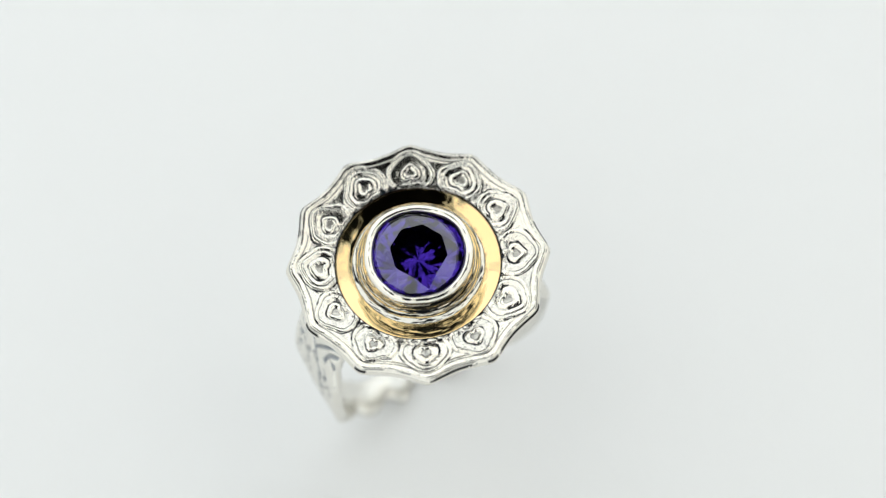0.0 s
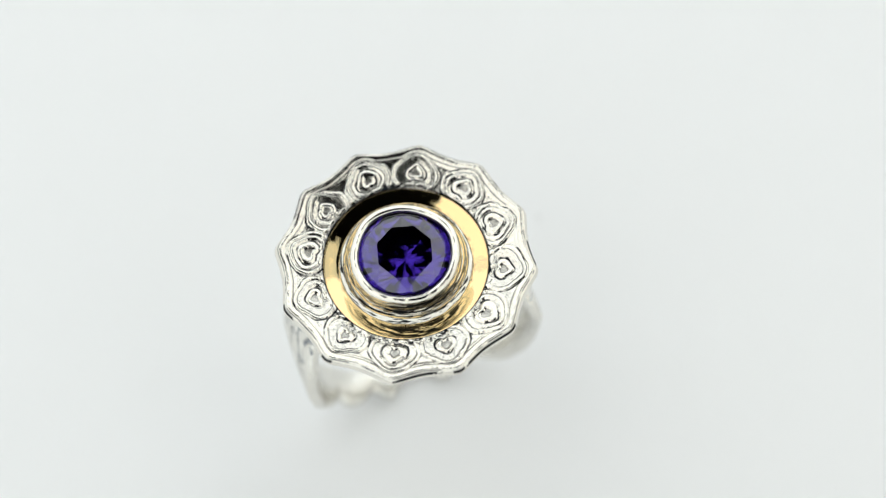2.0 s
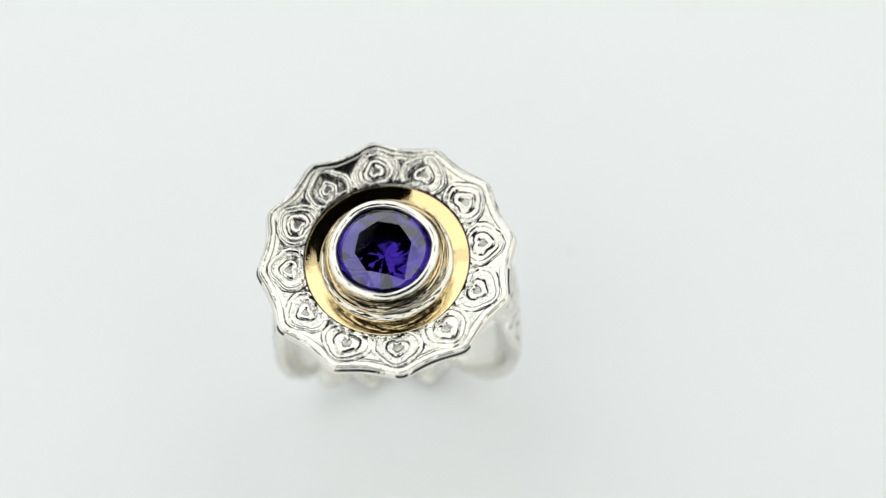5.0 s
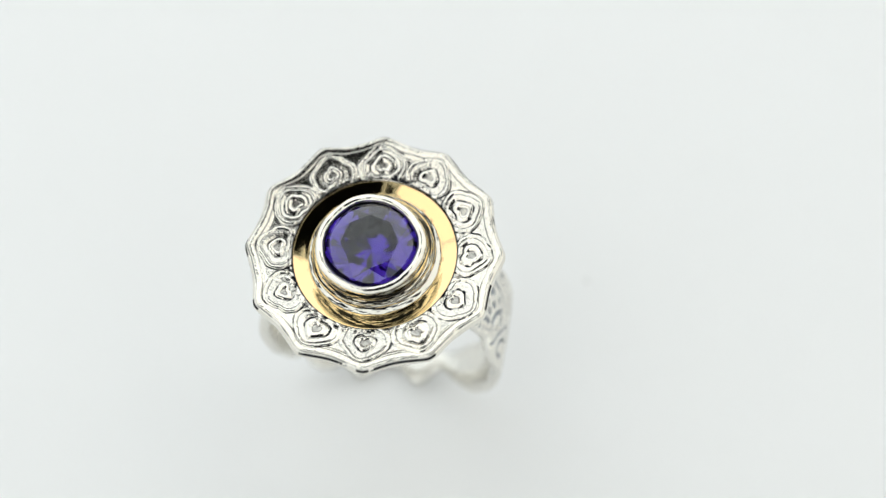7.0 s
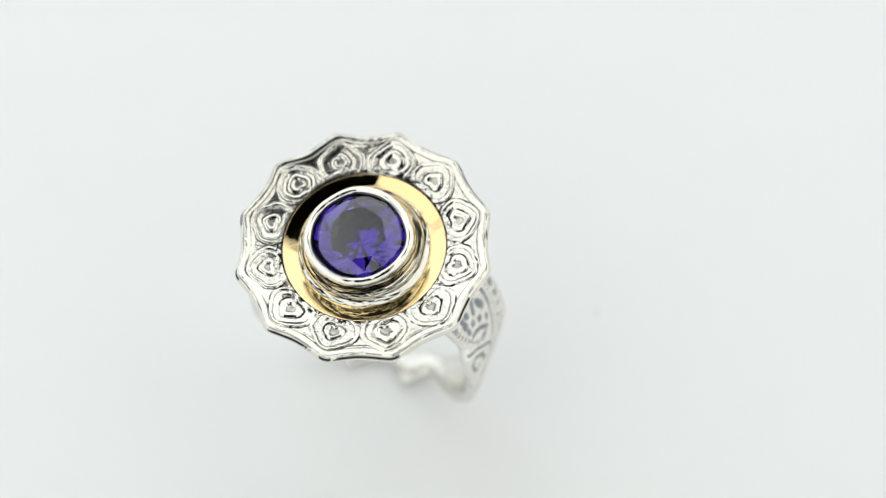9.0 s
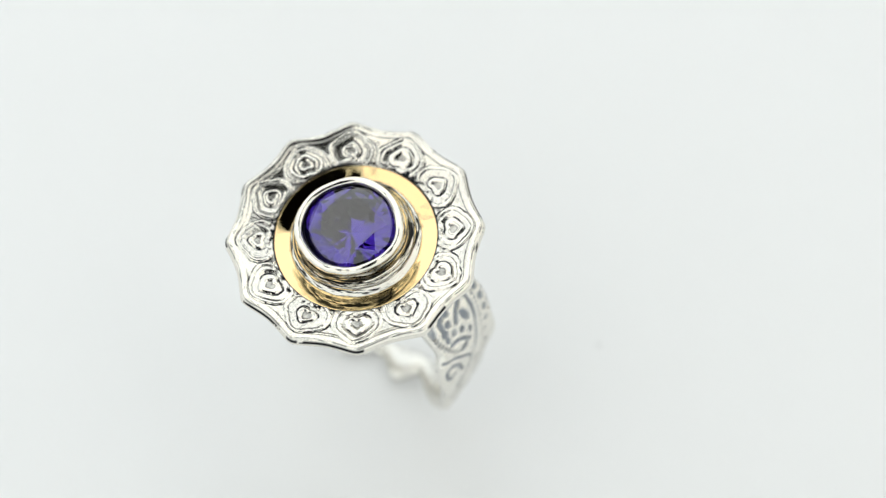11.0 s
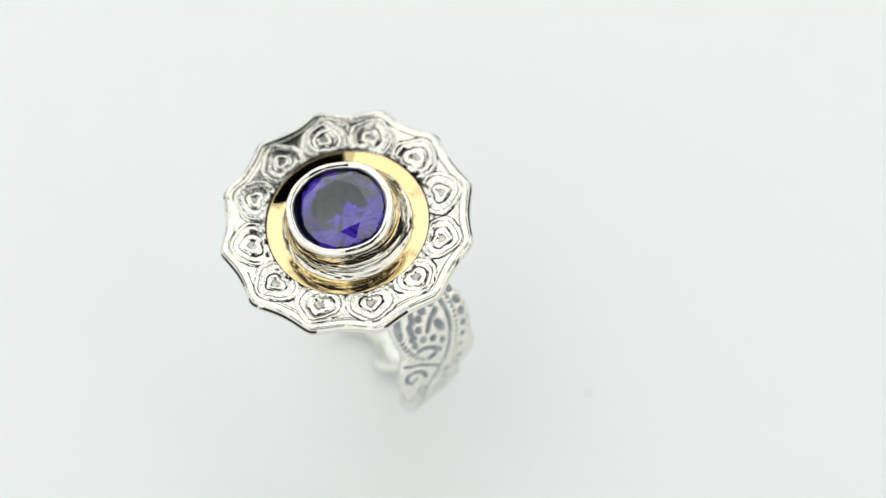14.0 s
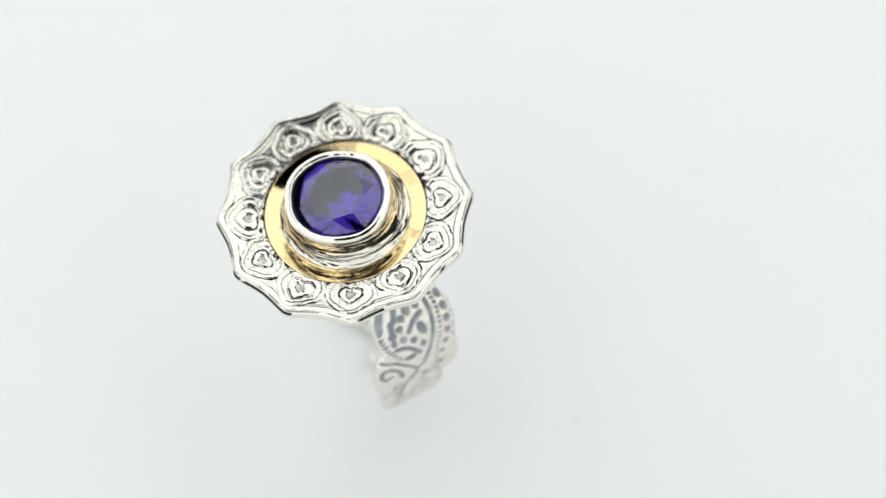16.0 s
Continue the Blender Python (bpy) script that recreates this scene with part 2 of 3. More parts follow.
def head_relief(phi, r):
    """Height and patina of the flower head at polar places."""
    a = np.degrees(phi) - PETAL_0
    k = np.round(a / 30.0)
    da = np.radians(a - 30.0 * k)
    kk = np.mod(k, 12)
    jx, jy = (vnoise(kk * 3.1, 0 * kk, 11) - 0.5) * 0.20, (vnoise(kk * 2.3, 0 * kk + 7, 12) - 0.5) * 0.20
    size = 1 + (vnoise(kk * 4.7, 0 * kk + 3, 13) - 0.5) * 0.10
    pitted = smooth(0.20, 0.65, vnoise(kk * 3.7, 0 * kk + 21, 17))
    x, y = r * np.cos(phi), r * np.sin(phi)
    tx, ry = r * np.sin(da) - jx, r * np.cos(da) - 9.0 - jy
    lean = (vnoise(kk * 5.3, 0 * kk + 9, 14) - 0.5) * 0.5
    tx, ry = tx * np.cos(lean) - ry * np.sin(lean), tx * np.sin(lean) + ry * np.cos(lean)
    n1, n2, n3 = fbm(x * 0.9, y * 0.9, 1), fbm(x * 2.6, y * 2.6, 20), fbm(x * 6.0, y * 6.0, 40)
    lev = heart_level(tx, ry) / size + (n1 - 0.5) * 0.30 + (n2 - 0.5) * 0.07
    lev = lev * (1 + 0.24 * pitted * np.exp(-((lev - 0.85) / 0.42) ** 2))
    edge = rim_radius(phi) - r + (n1 - 0.5) * 0.12
    weight = smooth(0.38, 0.60, fbm(x * 1.1, y * 1.1, 60))
    broken = smooth(0.36, 0.50, fbm(x * 1.9, y * 1.9, 75))
    ragged = (n3 - 0.5) * 0.12
    inner = smooth(0.0, -1.4, ry)                      # towards the gold disc the contours crowd and break up
    # height
    hl, hz = np.array(HEART_SECTION).T
    z = np.interp(lev, hl, hz)
    flat = smooth(0.98, 1.10, lev) * smooth(1.70, 1.58, lev) * pitted * 0.55
    z = z * (1 - flat) + (-0.02 + (n3 - 0.5) * 0.03) * flat
    rim = -0.07 + 0.13 * smooth(1.10, 0.50, edge) - 0.03 * groove(edge, 0.70, 0.06)
    blend = smooth(2.10, 2.30, lev) * smooth(9.2, 9.6, r)
    z = np.maximum(z, rim * blend - 0.07 * (1 - blend))
    z = z + 0.03 * groove(edge, 0.35, 0.22) - 0.16 * smooth(0.16, 0.0, edge)
    seat = smooth(GOLD_R + 0.42, GOLD_R + 0.30, r + (n2 - 0.5) * 0.4)
    z = z * (1 - 0.6 * seat) + 0.04 * seat
    # patina in the grooves
    g_hollow = smooth(0.46, 0.34, lev) * (0.15 + 0.5 * n2) + groove(lev, 0.40, 0.06) * 0.45 * broken
    g_wire = groove(lev, 0.66, 0.035) * smooth(0.55, 0.66, fbm(x * 1.7, y * 1.7, 71)) * 0.7
    g_heart = smooth(0.105, 0.06, np.abs(lev - 1.14 + ragged)) * (0.22 + 0.78 * smooth(0.36, 0.54, fbm(x * 1.5, y * 1.5, 73)))
    g_line = groove(lev, 1.72, 0.04) * (0.1 + 0.75 * broken)
    g_out = smooth(0.10, 0.06, np.abs(lev - 2.20 + ragged)) * (0.12 + 0.88 * weight) * smooth(0.55, 0.8, edge)
    g_rim = groove(edge, 0.72, 0.045) * smooth(0.44, 0.56, fbm(x * 0.6, y * 0.6, 81)) * 0.8
    g_lip = groove(edge, 0.05, 0.05) * smooth(0.44, 0.56, fbm(x * 0.8 + 3, y * 0.8, 84)) * 0.7
    field = smooth(2.24, 2.34, lev) * smooth(0.95, 1.15, edge)
    corner = field * smooth(0.35, 0.55, vnoise(x * 0.22 + 5, y * 0.22, 88)) * smooth(8.45, 8.15, r + (n2 - 0.5) * 1.2) * smooth(0.40, 0.56, fbm(x * 0.8, y * 0.8, 87))
    crumbs = smooth(0.56, 0.64, n2) * smooth(0.40, 0.58, vnoise(x * 0.22 + 5, y * 0.22, 88)) * smooth(8.35, 8.0, r) * smooth(1.2, 1.5, lev) * 0.8
    stain = field * 0.15 * smooth(0.45, 0.62, fbm(x * 2.2, y * 2.2, 78))
    pits = flat * (0.10 + 0.32 * smooth(0.55, 0.68, n3)) + smooth(0.68, 0.76, n3) * 0.22 * smooth(0.5, 0.62, n1)
    n4 = fbm(x * 11.0, y * 11.0, 44)
    pits = pits + 0.18 * smooth(0.56, 0.70, n4) * smooth(0.42, 0.60, n1 * 0.5 + n2 * 0.5)
    under = smooth(GOLD_R + 0.12, GOLD_R + 0.03, r) * 0.7
    pat = g_hollow + g_wire + g_heart + g_line + g_out + g_rim + g_lip + corner + crumbs + stain + pits + under + 0.25 * inner * smooth(1.3, 1.5, lev) * smooth(0.5, 0.6, n2)
    z = z - 0.05 * crumbs - 0.03 * pits + (n1 - 0.5) * 0.030 + (n2 - 0.5) * 0.010
    z = z + HEAD_SLOPE * (r - 9.05) + 0.16
    return z, np.clip(pat, 0, 1)


def build_petal(k):
    """One of the twelve petals of the flower head, with its heart in relief and its thick outer edge."""
    nu, nr = 121, 109
    phi = np.radians(PETAL_0 + 30 * k + np.linspace(-15, 15, nu))
    step = phi[1] - phi[0]
    phi = np.concatenate([[phi[0] - step], phi, [phi[-1] + step]])[:, None]
    f = np.linspace(0, 1, nr)[None, :]
    r = GOLD_R + (rim_radius(phi) - GOLD_R) * f
    z, pat = head_relief(phi, r)
    # the edge rolls over and down to the plate's back
    down = np.array([0.05, 0.14, 0.26, 0.40, 0.54, 0.66, 0.80, 0.95])[None, :]
    out = np.array([0.07, 0.15, 0.22, 0.28, 0.31, 0.28, 0.05, -0.45])[None, :]
    r2 = rim_radius(phi) + out
    z2 = z[:, -1:] - down
    # oxide stays in long chips under the edge and in a small wedge at some tips
    wear = vnoise(np.degrees(phi) / 11.0 + 0 * down, 0 * down + 4, 90) + (fbm(np.cos(phi) * 30 + 0 * down, np.sin(phi) * 30 + down * 6, 92) - 0.5) * 0.25
    tip = np.abs(np.degrees(phi) - PETAL_0 - 30 * k) / 3.0 + 0 * down
    chip = np.maximum(smooth(0.60, 0.63, wear), smooth(1.0, 0.8, tip) * smooth(0.30, 0.34, vnoise(k * 2.9 + 0 * wear, 0 * wear, 95)))
    pat2 = chip * smooth(0.03, 0.08, down) * smooth(0.36, 0.27, down)
    r, z, pat = np.concatenate([r, r2], 1), np.concatenate([z, z2], 1), np.concatenate([pat, pat2], 1)
    V = np.stack([r * np.cos(phi), r * np.sin(phi), z], -1)
    # normals from the whole relief, so that neighbours meet without a seam
    N = np.cross(np.gradient(V, axis=1), np.gradient(V, axis=0))
    N = N / np.maximum(np.linalg.norm(N, axis=-1, keepdims=True), 1e-9)
    return grid_mesh("petal", V[1:-1], patina=pat[1:-1], flip=True), N[1:-1].reshape(-1, 3)


def build_head():
    plate = place("flower_plate", lathe("flower_plate", dense([(11.0, -0.48), (9.5, -0.85), (8.0, -1.6), (6.5, -2.6), (5.0, -3.3), (3.6, -3.6), (3.0, -4.2), (3.0, -5.0)], 0.4), 96),
                  SILVER, ring, "cast silver cup under the petals", m=HEAD)
    for k in range(PETALS):
        me, normals = build_petal(k)
        ob = place("petal", me, SILVER, plate)
        me.normals_split_custom_set_from_vertices([tuple(v) for v in normals])

    # small silver granules between the hearts and the gold disc
    bm = bmesh.new()
    bmesh.ops.create_icosphere(bm, subdivisions=2, radius=0.17 * U)
    grain = from_bmesh("granule", bm)
    rng = random.Random(4)
    for k in range(PETALS):
        for off in (-13.0, -3.2, 2.6, 12.2):
            if rng.random() < 0.72:
                a = math.radians(PETAL_0 + 30 * k + off + rng.uniform(-1.5, 1.5))
                r = GOLD_R + 0.28 + rng.uniform(-0.06, 0.30)
                ob = new("granule", grain)
                if not grain.materials:
                    grain.materials.append(SILVER)
                    grain.polygons.foreach_set("use_smooth", np.ones(len(grain.polygons), bool))
                ob.parent = plate
                ob.matrix_basis = pose(r * math.cos(a) * U, r * math.sin(a) * U, (HEAD_SLOPE * (r - 9.05) + 0.17) * U)

    # the gold disc, slightly dished, lies on the flower plate
    def gold_wobble(phi, x, y, r, z):
        return x, y, z + 0.012 * np.sin(phi * 3 + 1) + (fbm(x * 0.35, y * 0.35, 33) - 0.5) * 0.05

    def gold_patina(phi, r, z):
        x, y = r * np.cos(phi), r * np.sin(phi)
        stain = smooth(0.60, 0.72, fbm(x * 2.2, y * 2.2, 51)) * smooth(6.5, 5.9, r) * 0.8
        rim = smooth(GOLD_R - 0.10, GOLD_R - 0.03, r) * 0.9
        return stain + rim
    prof = [(5.0, 0.00), (5.6, 0.05), (6.4, 0.16), (7.0, 0.27), (7.56, 0.372), (7.60, 0.34), (7.62, -0.2)]
    place("gold_disc", lathe("gold_disc", dense(prof, 0.05), 256, gold_wobble, gold_patina), GOLD, ring, "polished yellow gold disc", m=HEAD @ pose(0, 0, (SINK - 0.33) * U))

    # the bezel: stepped wires at its foot, a plain wall, a rounded lip
    def bezel_wobble(phi, x, y, r, z):
        up = np.clip(z / 3.0, 0, 1.1)
        wave = 1 + up * (0.012 * np.sin(phi * 4 + 0.6) + 0.010 * np.sin(phi * 3 + 2.0) + 0.006 * np.sin(phi * 7))
        dent = (fbm(x * 1.2, y * 1.2 + z * 3, 15) - 0.5) * 0.07 + (fbm(x * 0.5 + 4, y * 0.5 + z * 8, 17) - 0.5) * 0.06
        wave = wave + dent / np.maximum(r, 1)
        lip = (fbm(np.cos(phi) * 2.2 + 0 * z, np.sin(phi) * 2.2 + 0 * z, 19) - 0.5) * 0.28 * smooth(2.0, 3.0, z)
        wave = wave * (1 - 0.045 * up)
        return x * wave - 0.12 * up, y * wave - 0.42 * up, z + lip

    def bezel_patina_and_reflection(phi, r, z):
        c, s = np.cos(phi), np.sin(phi)
        # wall streaks: part oxide, part a dark reflection painted in as patina
        streak = fbm(c * 3.0 + 5 + z * 1.1, s * 3.0 + z * 9.0 + r * 6.0, 23) * 0.6 + fbm(c * 9.0, s * 9.0 + z * 14.0, 27) * 0.4
        heavy = smooth(0.35, 0.62, fbm(c * 0.9 + 2, s * 0.9 + 3, 29))
        wall = smooth(2.42, 2.30, z) * smooth(0.54 - 0.11 * heavy + 0.05 * smooth(1.1, 0.7, z), 0.59 - 0.11 * heavy + 0.05 * smooth(1.1, 0.7, z), streak)
        lines = groove(z, 2.42, 0.07) * smooth(0.35, 0.5, fbm(c * 2.0 + 7, s * 2.0, 31)) + groove(z, 0.62, 0.06) * 0.6
        inside = smooth(4.50, 4.38, r) * smooth(2.98, 2.80, z)
        crack = groove(r, 4.62, 0.035) * smooth(2.9, 3.0, z) * smooth(0.50, 0.58, fbm(c * 1.4, s * 1.4 + 4, 37)) * 0.9
        return wall * smooth(6.3, 5.9, r) + lines * smooth(4.8, 5.0, r) + inside + crack
    prof = [(5.22, 0.55), (5.24, 1.2), (5.21, 1.8), (5.15, 2.22), (5.05, 2.36), (5.09, 2.46), (5.20, 2.64),
            (5.18, 2.90), (5.00, 3.09), (4.72, 3.14), (4.48, 3.03), (4.34, 2.78), (4.28, 2.45), (4.1, 1.8), (2.6, 0.2), (0.9, -1.35), (0.3, -1.7), (0.01, -1.75)]
    sunk = HEAD @ pose(0, 0, SINK * U)
    bezel = place("bezel", lathe("bezel", dense(prof, 0.07), 256, bezel_wobble, bezel_patina_and_reflection), SILVER, ring, "thick hand-set silver bezel", m=sunk)
    foot = [(6.16, -0.35), (6.14, -0.04), (6.02, 0.10), (5.84, 0.22), (5.70, 0.36), (5.63, 0.50), (5.58, 0.62), (5.44, 0.80), (5.33, 1.02), (5.26, 1.20), (5.02, 1.24)]
    place("foot_ring", lathe("foot_ring", dense(foot, 0.05), 256, bezel_wobble, bezel_patina_and_reflection), SILVER, bezel, "brushed silver step round the bezel")

    # round brilliant-cut stone
    bm = bmesh.new()
    R = 4.36 * U
    pts = []
    for i in range(8):
        a, b = math.radians(45 * i + 8), math.radians(45 * i + 30.5)
        pts += [(0.60 * math.cos(a), 0.60 * math.sin(a), 0.275), (0.815 * math.cos(b), 0.815 * math.sin(b), 0.165)]
        pts += [(0.27 * math.cos(b), 0.27 * math.sin(b), -0.655)]
    for i in range(16):
        a = math.radians(22.5 * i + 8)
        pts += [(math.cos(a), math.sin(a), 0.025), (math.cos(a), math.sin(a), -0.025)]
    pts.append((0, 0, -0.87))
    for p in pts:
        bm.verts.new(Vector(p) * R)
    bmesh.ops.convex_hull(bm, input=bm.verts)
    bmesh.ops.recalc_face_normals(bm, faces=bm.faces)
    me = from_bmesh("gemstone", bm)
    place("gemstone", me, GEM, ring, "round brilliant-cut violet gemstone", smooth_faces=False, m=HEAD @ pose(-0.12 * U, -0.38 * U, (2.24 + SINK) * U, 4.5, 0.6, 0))


def polyline_distance(s, w, pts):
    """Distance from the places (s, w) to a line through pts, in units."""
    best = np.full(s.shape, 1e9)
    for (a0, w0), (a1, w1) in zip(pts, pts[1:]):
        s0, s1 = a0 * DEG, a1 * DEG
        dx, dy = s1 - s0, w1 - w0
        t = np.clip(((s - s0) * dx + (w - w0) * dy) / (dx * dx + dy * dy + 1e-9), 0, 1)
        best = np.minimum(best, np.hypot(s - s0 - t * dx, w - w0 - t * dy))
    return best


def along(pts, step):
    """Places at even steps along a line of (degrees, width) points."""
    q = np.array([(a * DEG, w) for a, w in pts])
    seg = np.hypot(*(q[1:] - q[:-1]).T)
    cum = np.concatenate([[0], np.cumsum(seg)])
    d = np.arange(0, cum[-1], step)
    return np.interp(d, cum, q[:, 0]), np.interp(d, cum, q[:, 1])


DEG = math.radians(1) * SHANK_R
# the band's edges, as (degrees from the top, units across); the two sides were cut by hand and differ
EDGE_LOW = ((0, -3.0), (30, -2.4), (39, -2.5), (46, -2.7), (53, -2.75), (58, -2.75), (61, -3.0), (63, -3.5), (70, -4.0), (75, -4.2), (84, -3.9), (95, -3.7), (105, -3.5),
            (118, -3.0), (125, -2.6), (130, -2.4), (134, -2.0), (140, -1.2), (145, -0.4), (150, 0.6), (154, 1.0), (158, 0.2), (162, -0.6), (166.5, -0.8), (171, 0.3), (176, 1.2), (180, 1.0))
EDGE_LOW_OTHER = ((0, -3.0), (30, -2.2), (45, -1.7), (55, -1.6), (62, -2.0), (70, -3.2), (80, -3.6), (95, -3.4), (110, -2.8), (118, -2.1), (128, -1.5), (133, -0.2),
                  (138, -1.2), (144, -1.3), (150, -0.9), (156, 0.2), (161, -0.3), (166, -1.1), (172, 0.2), (177, 1.0), (180, 1.0))
EDGE_HIGH = ((0, 3.0), (30, 3.6), (39, 4.5), (48, 5.15), (56, 5.25), (63, 5.05), (71, 4.75), (80, 4.8), (86, 4.8), (90, 3.3), (95, 3.0), (104, 3.3), (114, 2.8), (126, 3.2), (138, 3.0),
             (146, 2.6), (158, 3.1), (170, 2.8), (180, 2.8))


def band_relief(a, w):
    """Darkness of the band's outer side at a degrees from the top and w units across: paisley leaf, beads, curl."""
    s = a * DEG
    n1, n2 = fbm(s * 1.2, w * 1.2, 101), fbm(s * 4.0, w * 4.0, 105)
    s, w = s + (n1 - 0.5) * 0.16, w + (n2 - 0.5) * 0.12
    p = np.zeros(s.shape)

    def stroke(pts, width, dark=1.0):
        nonlocal p
        p = np.maximum(p, dark * smooth(width * 0.65, width * 0.35, polyline_distance(s, w, pts)))

    def cell(ca, cw, rs, rw, lean=0.0, dark=1.0):
        nonlocal p
        ds, dw = s - ca * DEG, w - cw
        c, q = math.cos(math.radians(lean)), math.sin(math.radians(lean))
        d = np.hypot((c * ds + q * dw) / rs, (-q * ds + c * dw) / rw)
        p = np.maximum(p, dark * smooth(1.15, 0.85, d))
    # the leaf's outline, the beaded border beside it, and the line that closes its foot
    stroke(((36, 2.7), (43.9, 3.05), (49.8, 3.20), (56.4, 3.03), (61.6, 2.65), (67.4, 2.0), (73.1, 1.18), (76.5, 0.25), (84.4, -1.33), (95, -1.9)), 0.42)
    stroke(((62.5, -3.2), (64.5, -2.75), (66.6, -1.75), (72.0, -0.50), (76, 0.3)), 0.36, 0.95)
    for bs, bw in zip(*along(((38, 3.6), (43.0, 3.73), (48.7, 3.88), (54.8, 3.81), (59.8, 3.56), (64.8, 3.19), (69.6, 2.73), (77.5, 2.2), (86, 1.2)), 0.56)):
        cell(bs / DEG, bw, 0.17, 0.20, 0, 0.95)
    for ca, cw, rs, rw in ((37.5, 4.2, 0.5, 0.36), (44.3, 4.47, 0.52, 0.40), (50.8, 4.59, 0.50, 0.38), (57.1, 4.50, 0.48, 0.36), (62.9, 4.20, 0.44, 0.34), (68.3, 3.70, 0.38, 0.3), (73.1, 3.1, 0.32, 0.26)):
        cell(ca, cw, rs, rw)
    for ca, cw in ((47.5, 5.0), (54.6, 5.1), (61.2, 4.88), (66.3, 4.55)):
        cell(ca, cw, 0.18, 0.16)
    # the dark crescent and the comb of short cuts along the leaf's other side
    stroke(((36, -1.2), (41, -1.45), (45.5, -1.95), (48.4, -2.15)), 0.78)
    for bs, bw in zip(*along(((48.0, -2.18), (51, -2.32), (54.9, -2.25), (59.3, -2.0), (63.5, -1.5), (66.5, -0.95)), 0.50)):
        cell(bs / DEG, bw, 0.15, 0.34, 0, 0.95)
    # cut-outs inside the leaf
    stroke(((38, 0.1), (42.7, -0.12), (46.7, -0.42), (48.0, -0.92), (51.3, -1.02)), 0.56)
    for ca, cw, rs, rw in ((53.6, -1.15, 0.42, 0.42), (57.0, -1.25, 0.40, 0.30), (44.9, 1.0, 0.50, 0.44), (44.4, 2.05, 0.44, 0.36), (47.3, 0.25, 0.38, 0.38), (51.6, -0.27, 0.38, 0.38),
                           (56.9, -0.22, 0.40, 0.38), (59.4, 0.68, 0.40, 0.36), (63.3, 1.50, 0.44, 0.32), (55.7, 1.85, 0.86, 0.44), (67.2, -0.1, 0.34, 0.66)):
        cell(ca, cw, rs, rw, 12 if rs > 0.8 else 0)
    stroke(((48.4, 2.2), (50.4, 1.36), (54.6, 0.55)), 0.52)
    stroke(((60.4, -1.2), (61.2, -0.5), (62.6, 0.1), (67.0, 0.9)), 0.50)
    # the curl at the leaf's foot
    stroke(((76.6, -1.42), (73.4, -1.50), (71.0, -1.80), (68.6, -2.50), (68.7, -3.30), (72.0, -3.48), (74.4, -3.05), (73.4, -2.52)), 0.46)
    stroke(((78, 3.4), (84, 1.2), (92, 0.0), (104, -0.6), (118, -0.2), (132, 0.6), (150, 0.3), (180, 0.0)), 0.3, 0.7)
    # past the leaf: a slanting row of dots and small lobes
    for bs, bw in zip(*along(((80, 0.2), (84, -1.4), (87.6, -3.1), (91, -4.0)), 0.75)):
        cell(bs / DEG, bw, 0.26, 0.22, 0, 0.95)
    for i in range(7):
        cell(80 + 5.5 * i, 2.7 - 0.35 * (i % 2), 0.42, 0.34, 20, 0.9)
        cell(82 + 5.5 * i, 0.9 - 0.30 * (i % 2), 0.46, 0.30, -25, 0.85)
        stroke(((81 + 7.0 * i, -1.9), (83.5 + 7.0 * i, -2.6), (86 + 7.0 * i, -2.0)), 0.34, 0.8)
    for i in range(9):
        cell(96 + 9.5 * i, 1.5 - 0.2 * (i % 3), 0.4, 0.36, 0, 0.8)
        cell(100 + 9.0 * i, -1.6 + 0.3 * (i % 2), 0.45, 0.34, 30, 0.8)
    return p * (0.55 + 0.85 * n1), n1, n2


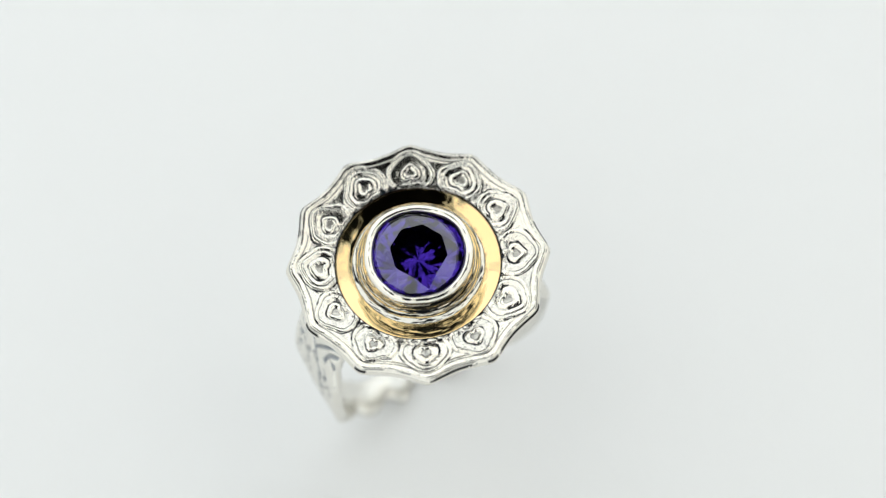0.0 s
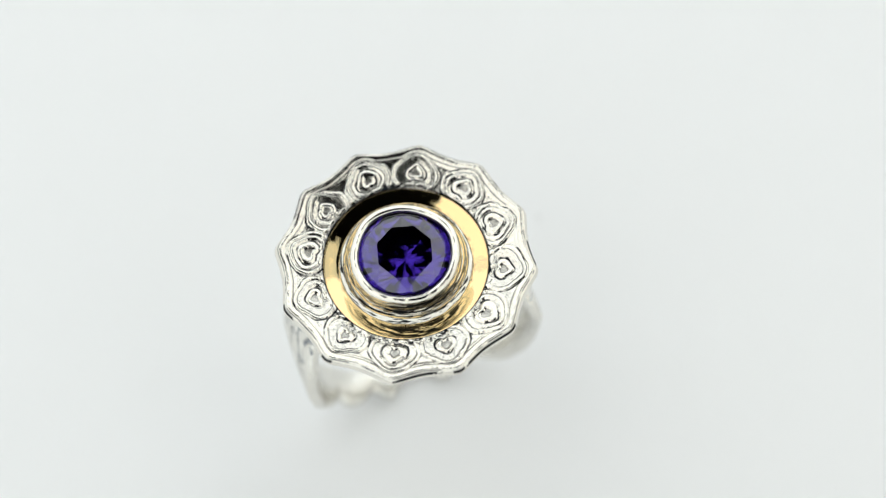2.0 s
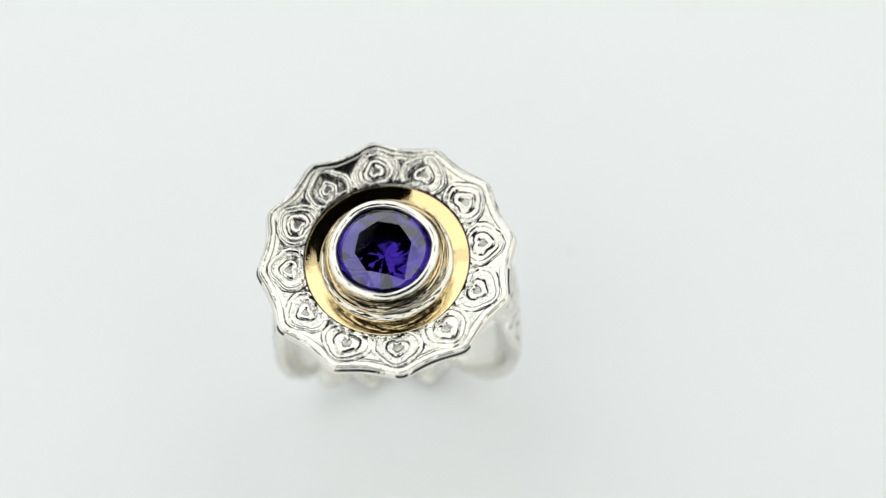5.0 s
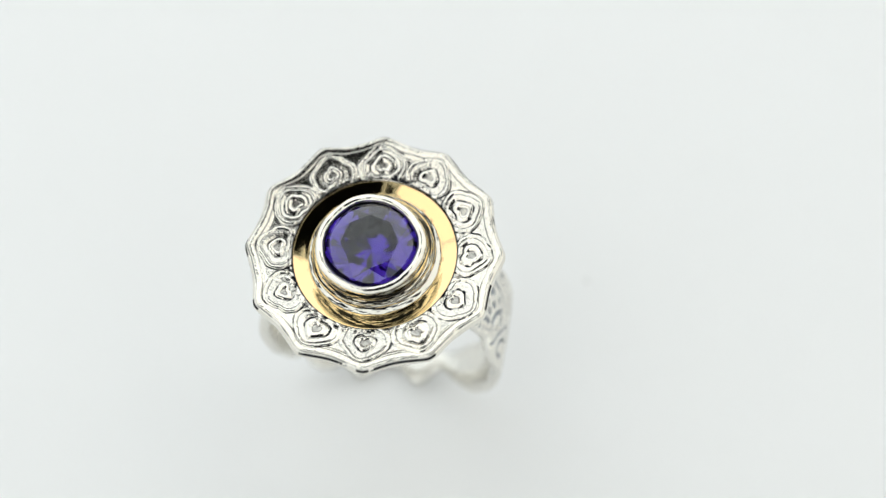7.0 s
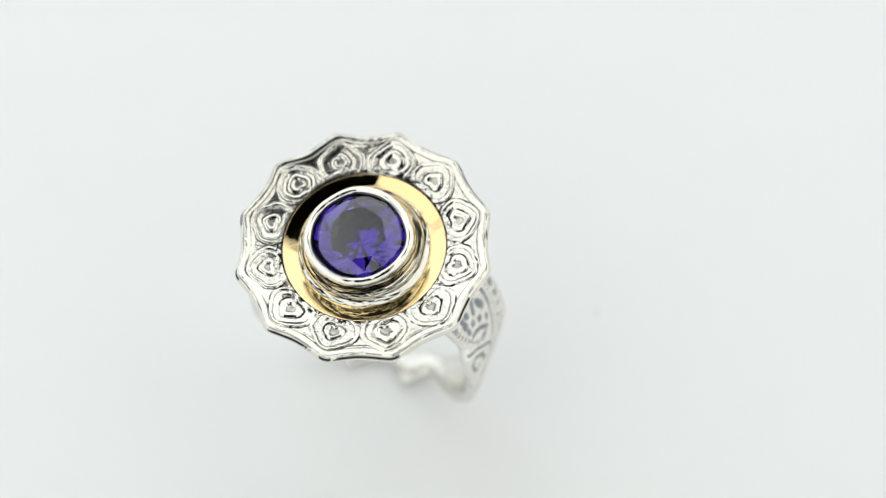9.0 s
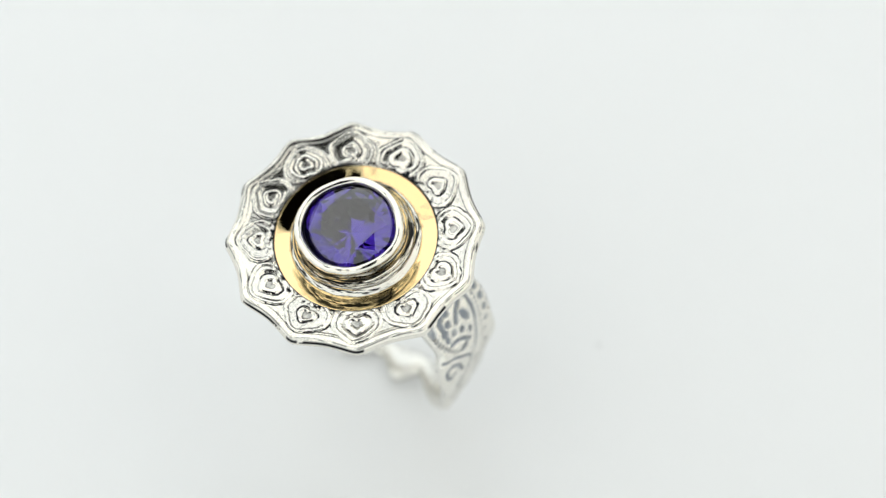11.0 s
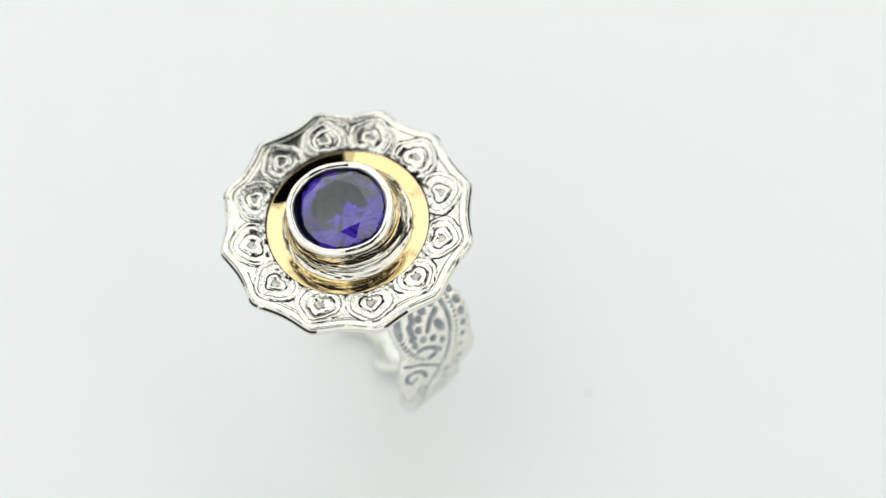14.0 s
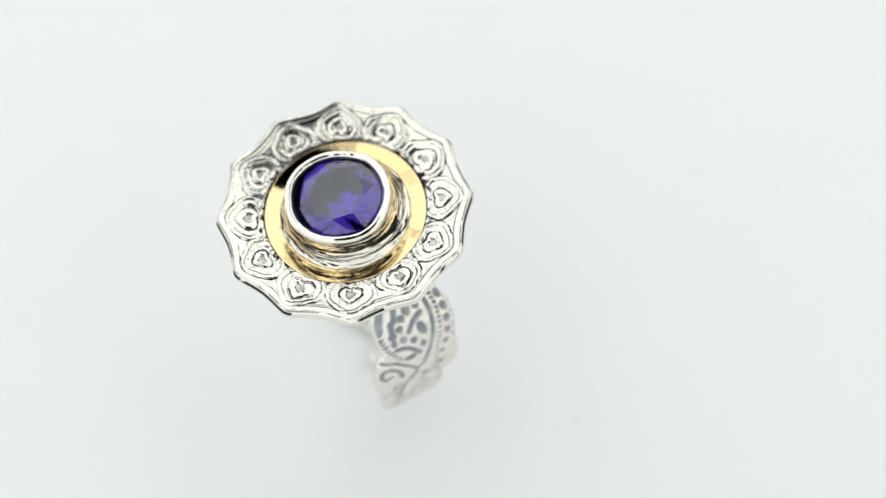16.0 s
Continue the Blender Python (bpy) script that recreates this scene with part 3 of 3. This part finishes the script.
def build_shank():
    na, nw = 900, 84
    ang = np.linspace(-180, 180, na, endpoint=False)[:, None]
    a = np.abs(ang)
    la, lw = np.array(EDGE_LOW).T
    ha, hw = np.array(EDGE_HIGH).T
    oa, ow = np.array(EDGE_LOW_OTHER).T
    low, high = np.where(ang < 0, np.interp(a, oa, ow), np.interp(a, la, lw)), np.interp(a, ha, hw)
    k = np.ones(9) / 9.0

    def soften(v):
        return np.convolve(np.concatenate([v[-4:, 0], v[:, 0], v[:4, 0]]), k, "valid")[:, None]
    w_lo, w_hi = low, high + 0.16 * np.abs(np.sin(np.radians(a - 40.3) * 31.0)) * smooth(38, 44, a) * smooth(84, 78, a)
    w_lo, w_hi = soften(w_lo), soften(w_hi)
    f = np.linspace(0, 1, nw)[None, :]
    w = w_lo + (w_hi - w_lo) * f
    # the other side's pattern sits higher on the band
    other = (ang < 0) * smooth(20, 40, a)
    pat, n1, n2 = band_relief(a + 14.0 * other + 0 * w, w - 1.2 * other)
    edge = np.minimum(f, 1 - f) * (w_hi - w_lo)
    pat = pat * smooth(0.12, 0.3, edge)
    rad = SHANK_R - 0.26 * pat - 0.30 * smooth(0.35, 0.0, edge) + (n1 - 0.5) * 0.14 + (n2 - 0.5) * 0.05
    rad = rad * (1 - 0.045 * np.exp(-((a - 97) / 18.0) ** 2))
    rad = rad - 0.016 * (w - (w_lo + w_hi) / 2) ** 2 * 0.5
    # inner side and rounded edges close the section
    wi = np.concatenate([w_hi + 0.02, w_hi - 0.02, w_hi - 0.30, w_hi * 0.5 + w_lo * 0.5, w_lo + 0.30, w_lo + 0.02, w_lo - 0.02], 1)
    ri = np.array([-0.55, -1.05, -1.28, -1.30, -1.28, -1.05, -0.55])[None, :] + SHANK_R * (1 - 0.045 * np.exp(-((a - 97) / 18.0) ** 2)) + 0 * wi
    w, rad = np.concatenate([w, wi], 1), np.concatenate([rad, ri], 1)
    # inner face: its shade is put into the patina value, with noise
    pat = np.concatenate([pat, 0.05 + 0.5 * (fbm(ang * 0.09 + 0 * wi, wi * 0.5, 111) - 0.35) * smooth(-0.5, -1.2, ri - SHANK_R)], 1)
    t = np.radians(ang)
    V = np.stack([rad * np.sin(t), w, SHANK_R + rad * np.cos(t)], -1)
    # a slightly oval band, flatter on one half
    V[..., 0] *= np.where(V[..., 0] < 0, 0.92, 0.985)
    lift = -V[..., 2].min()
    V[..., 2] += lift
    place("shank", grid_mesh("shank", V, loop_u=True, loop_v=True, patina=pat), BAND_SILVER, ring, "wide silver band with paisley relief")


build_head()
build_shank()


# ---------------------------------------------------------------- what moves
def motions():
    times = [0.5 * i for i in range(33)]
    rows_table, rows_ring, rows_speck = [], [], []
    for t in times:
        a = turn_at(t)
        c, s = math.cos(radians(a)), math.sin(radians(a))
        rows_table.append((t, pose(0, 0, 0, 0, 0, a)))
        x, y = -3.981 * U, -4.765 * U
        rows_ring.append((t, pose(c * x - s * y, s * x + c * y, 0, 0, 0, a - 16.0)))
        x, y = 18.97 * U, 3.857 * U
        rows_speck.append((t, pose(c * x - s * y, s * x + c * y, 0, 0, 0, a)))
    walk(turntable, rows_table)
    walk(ring, rows_ring)
    walk(speck, rows_speck)


motions()
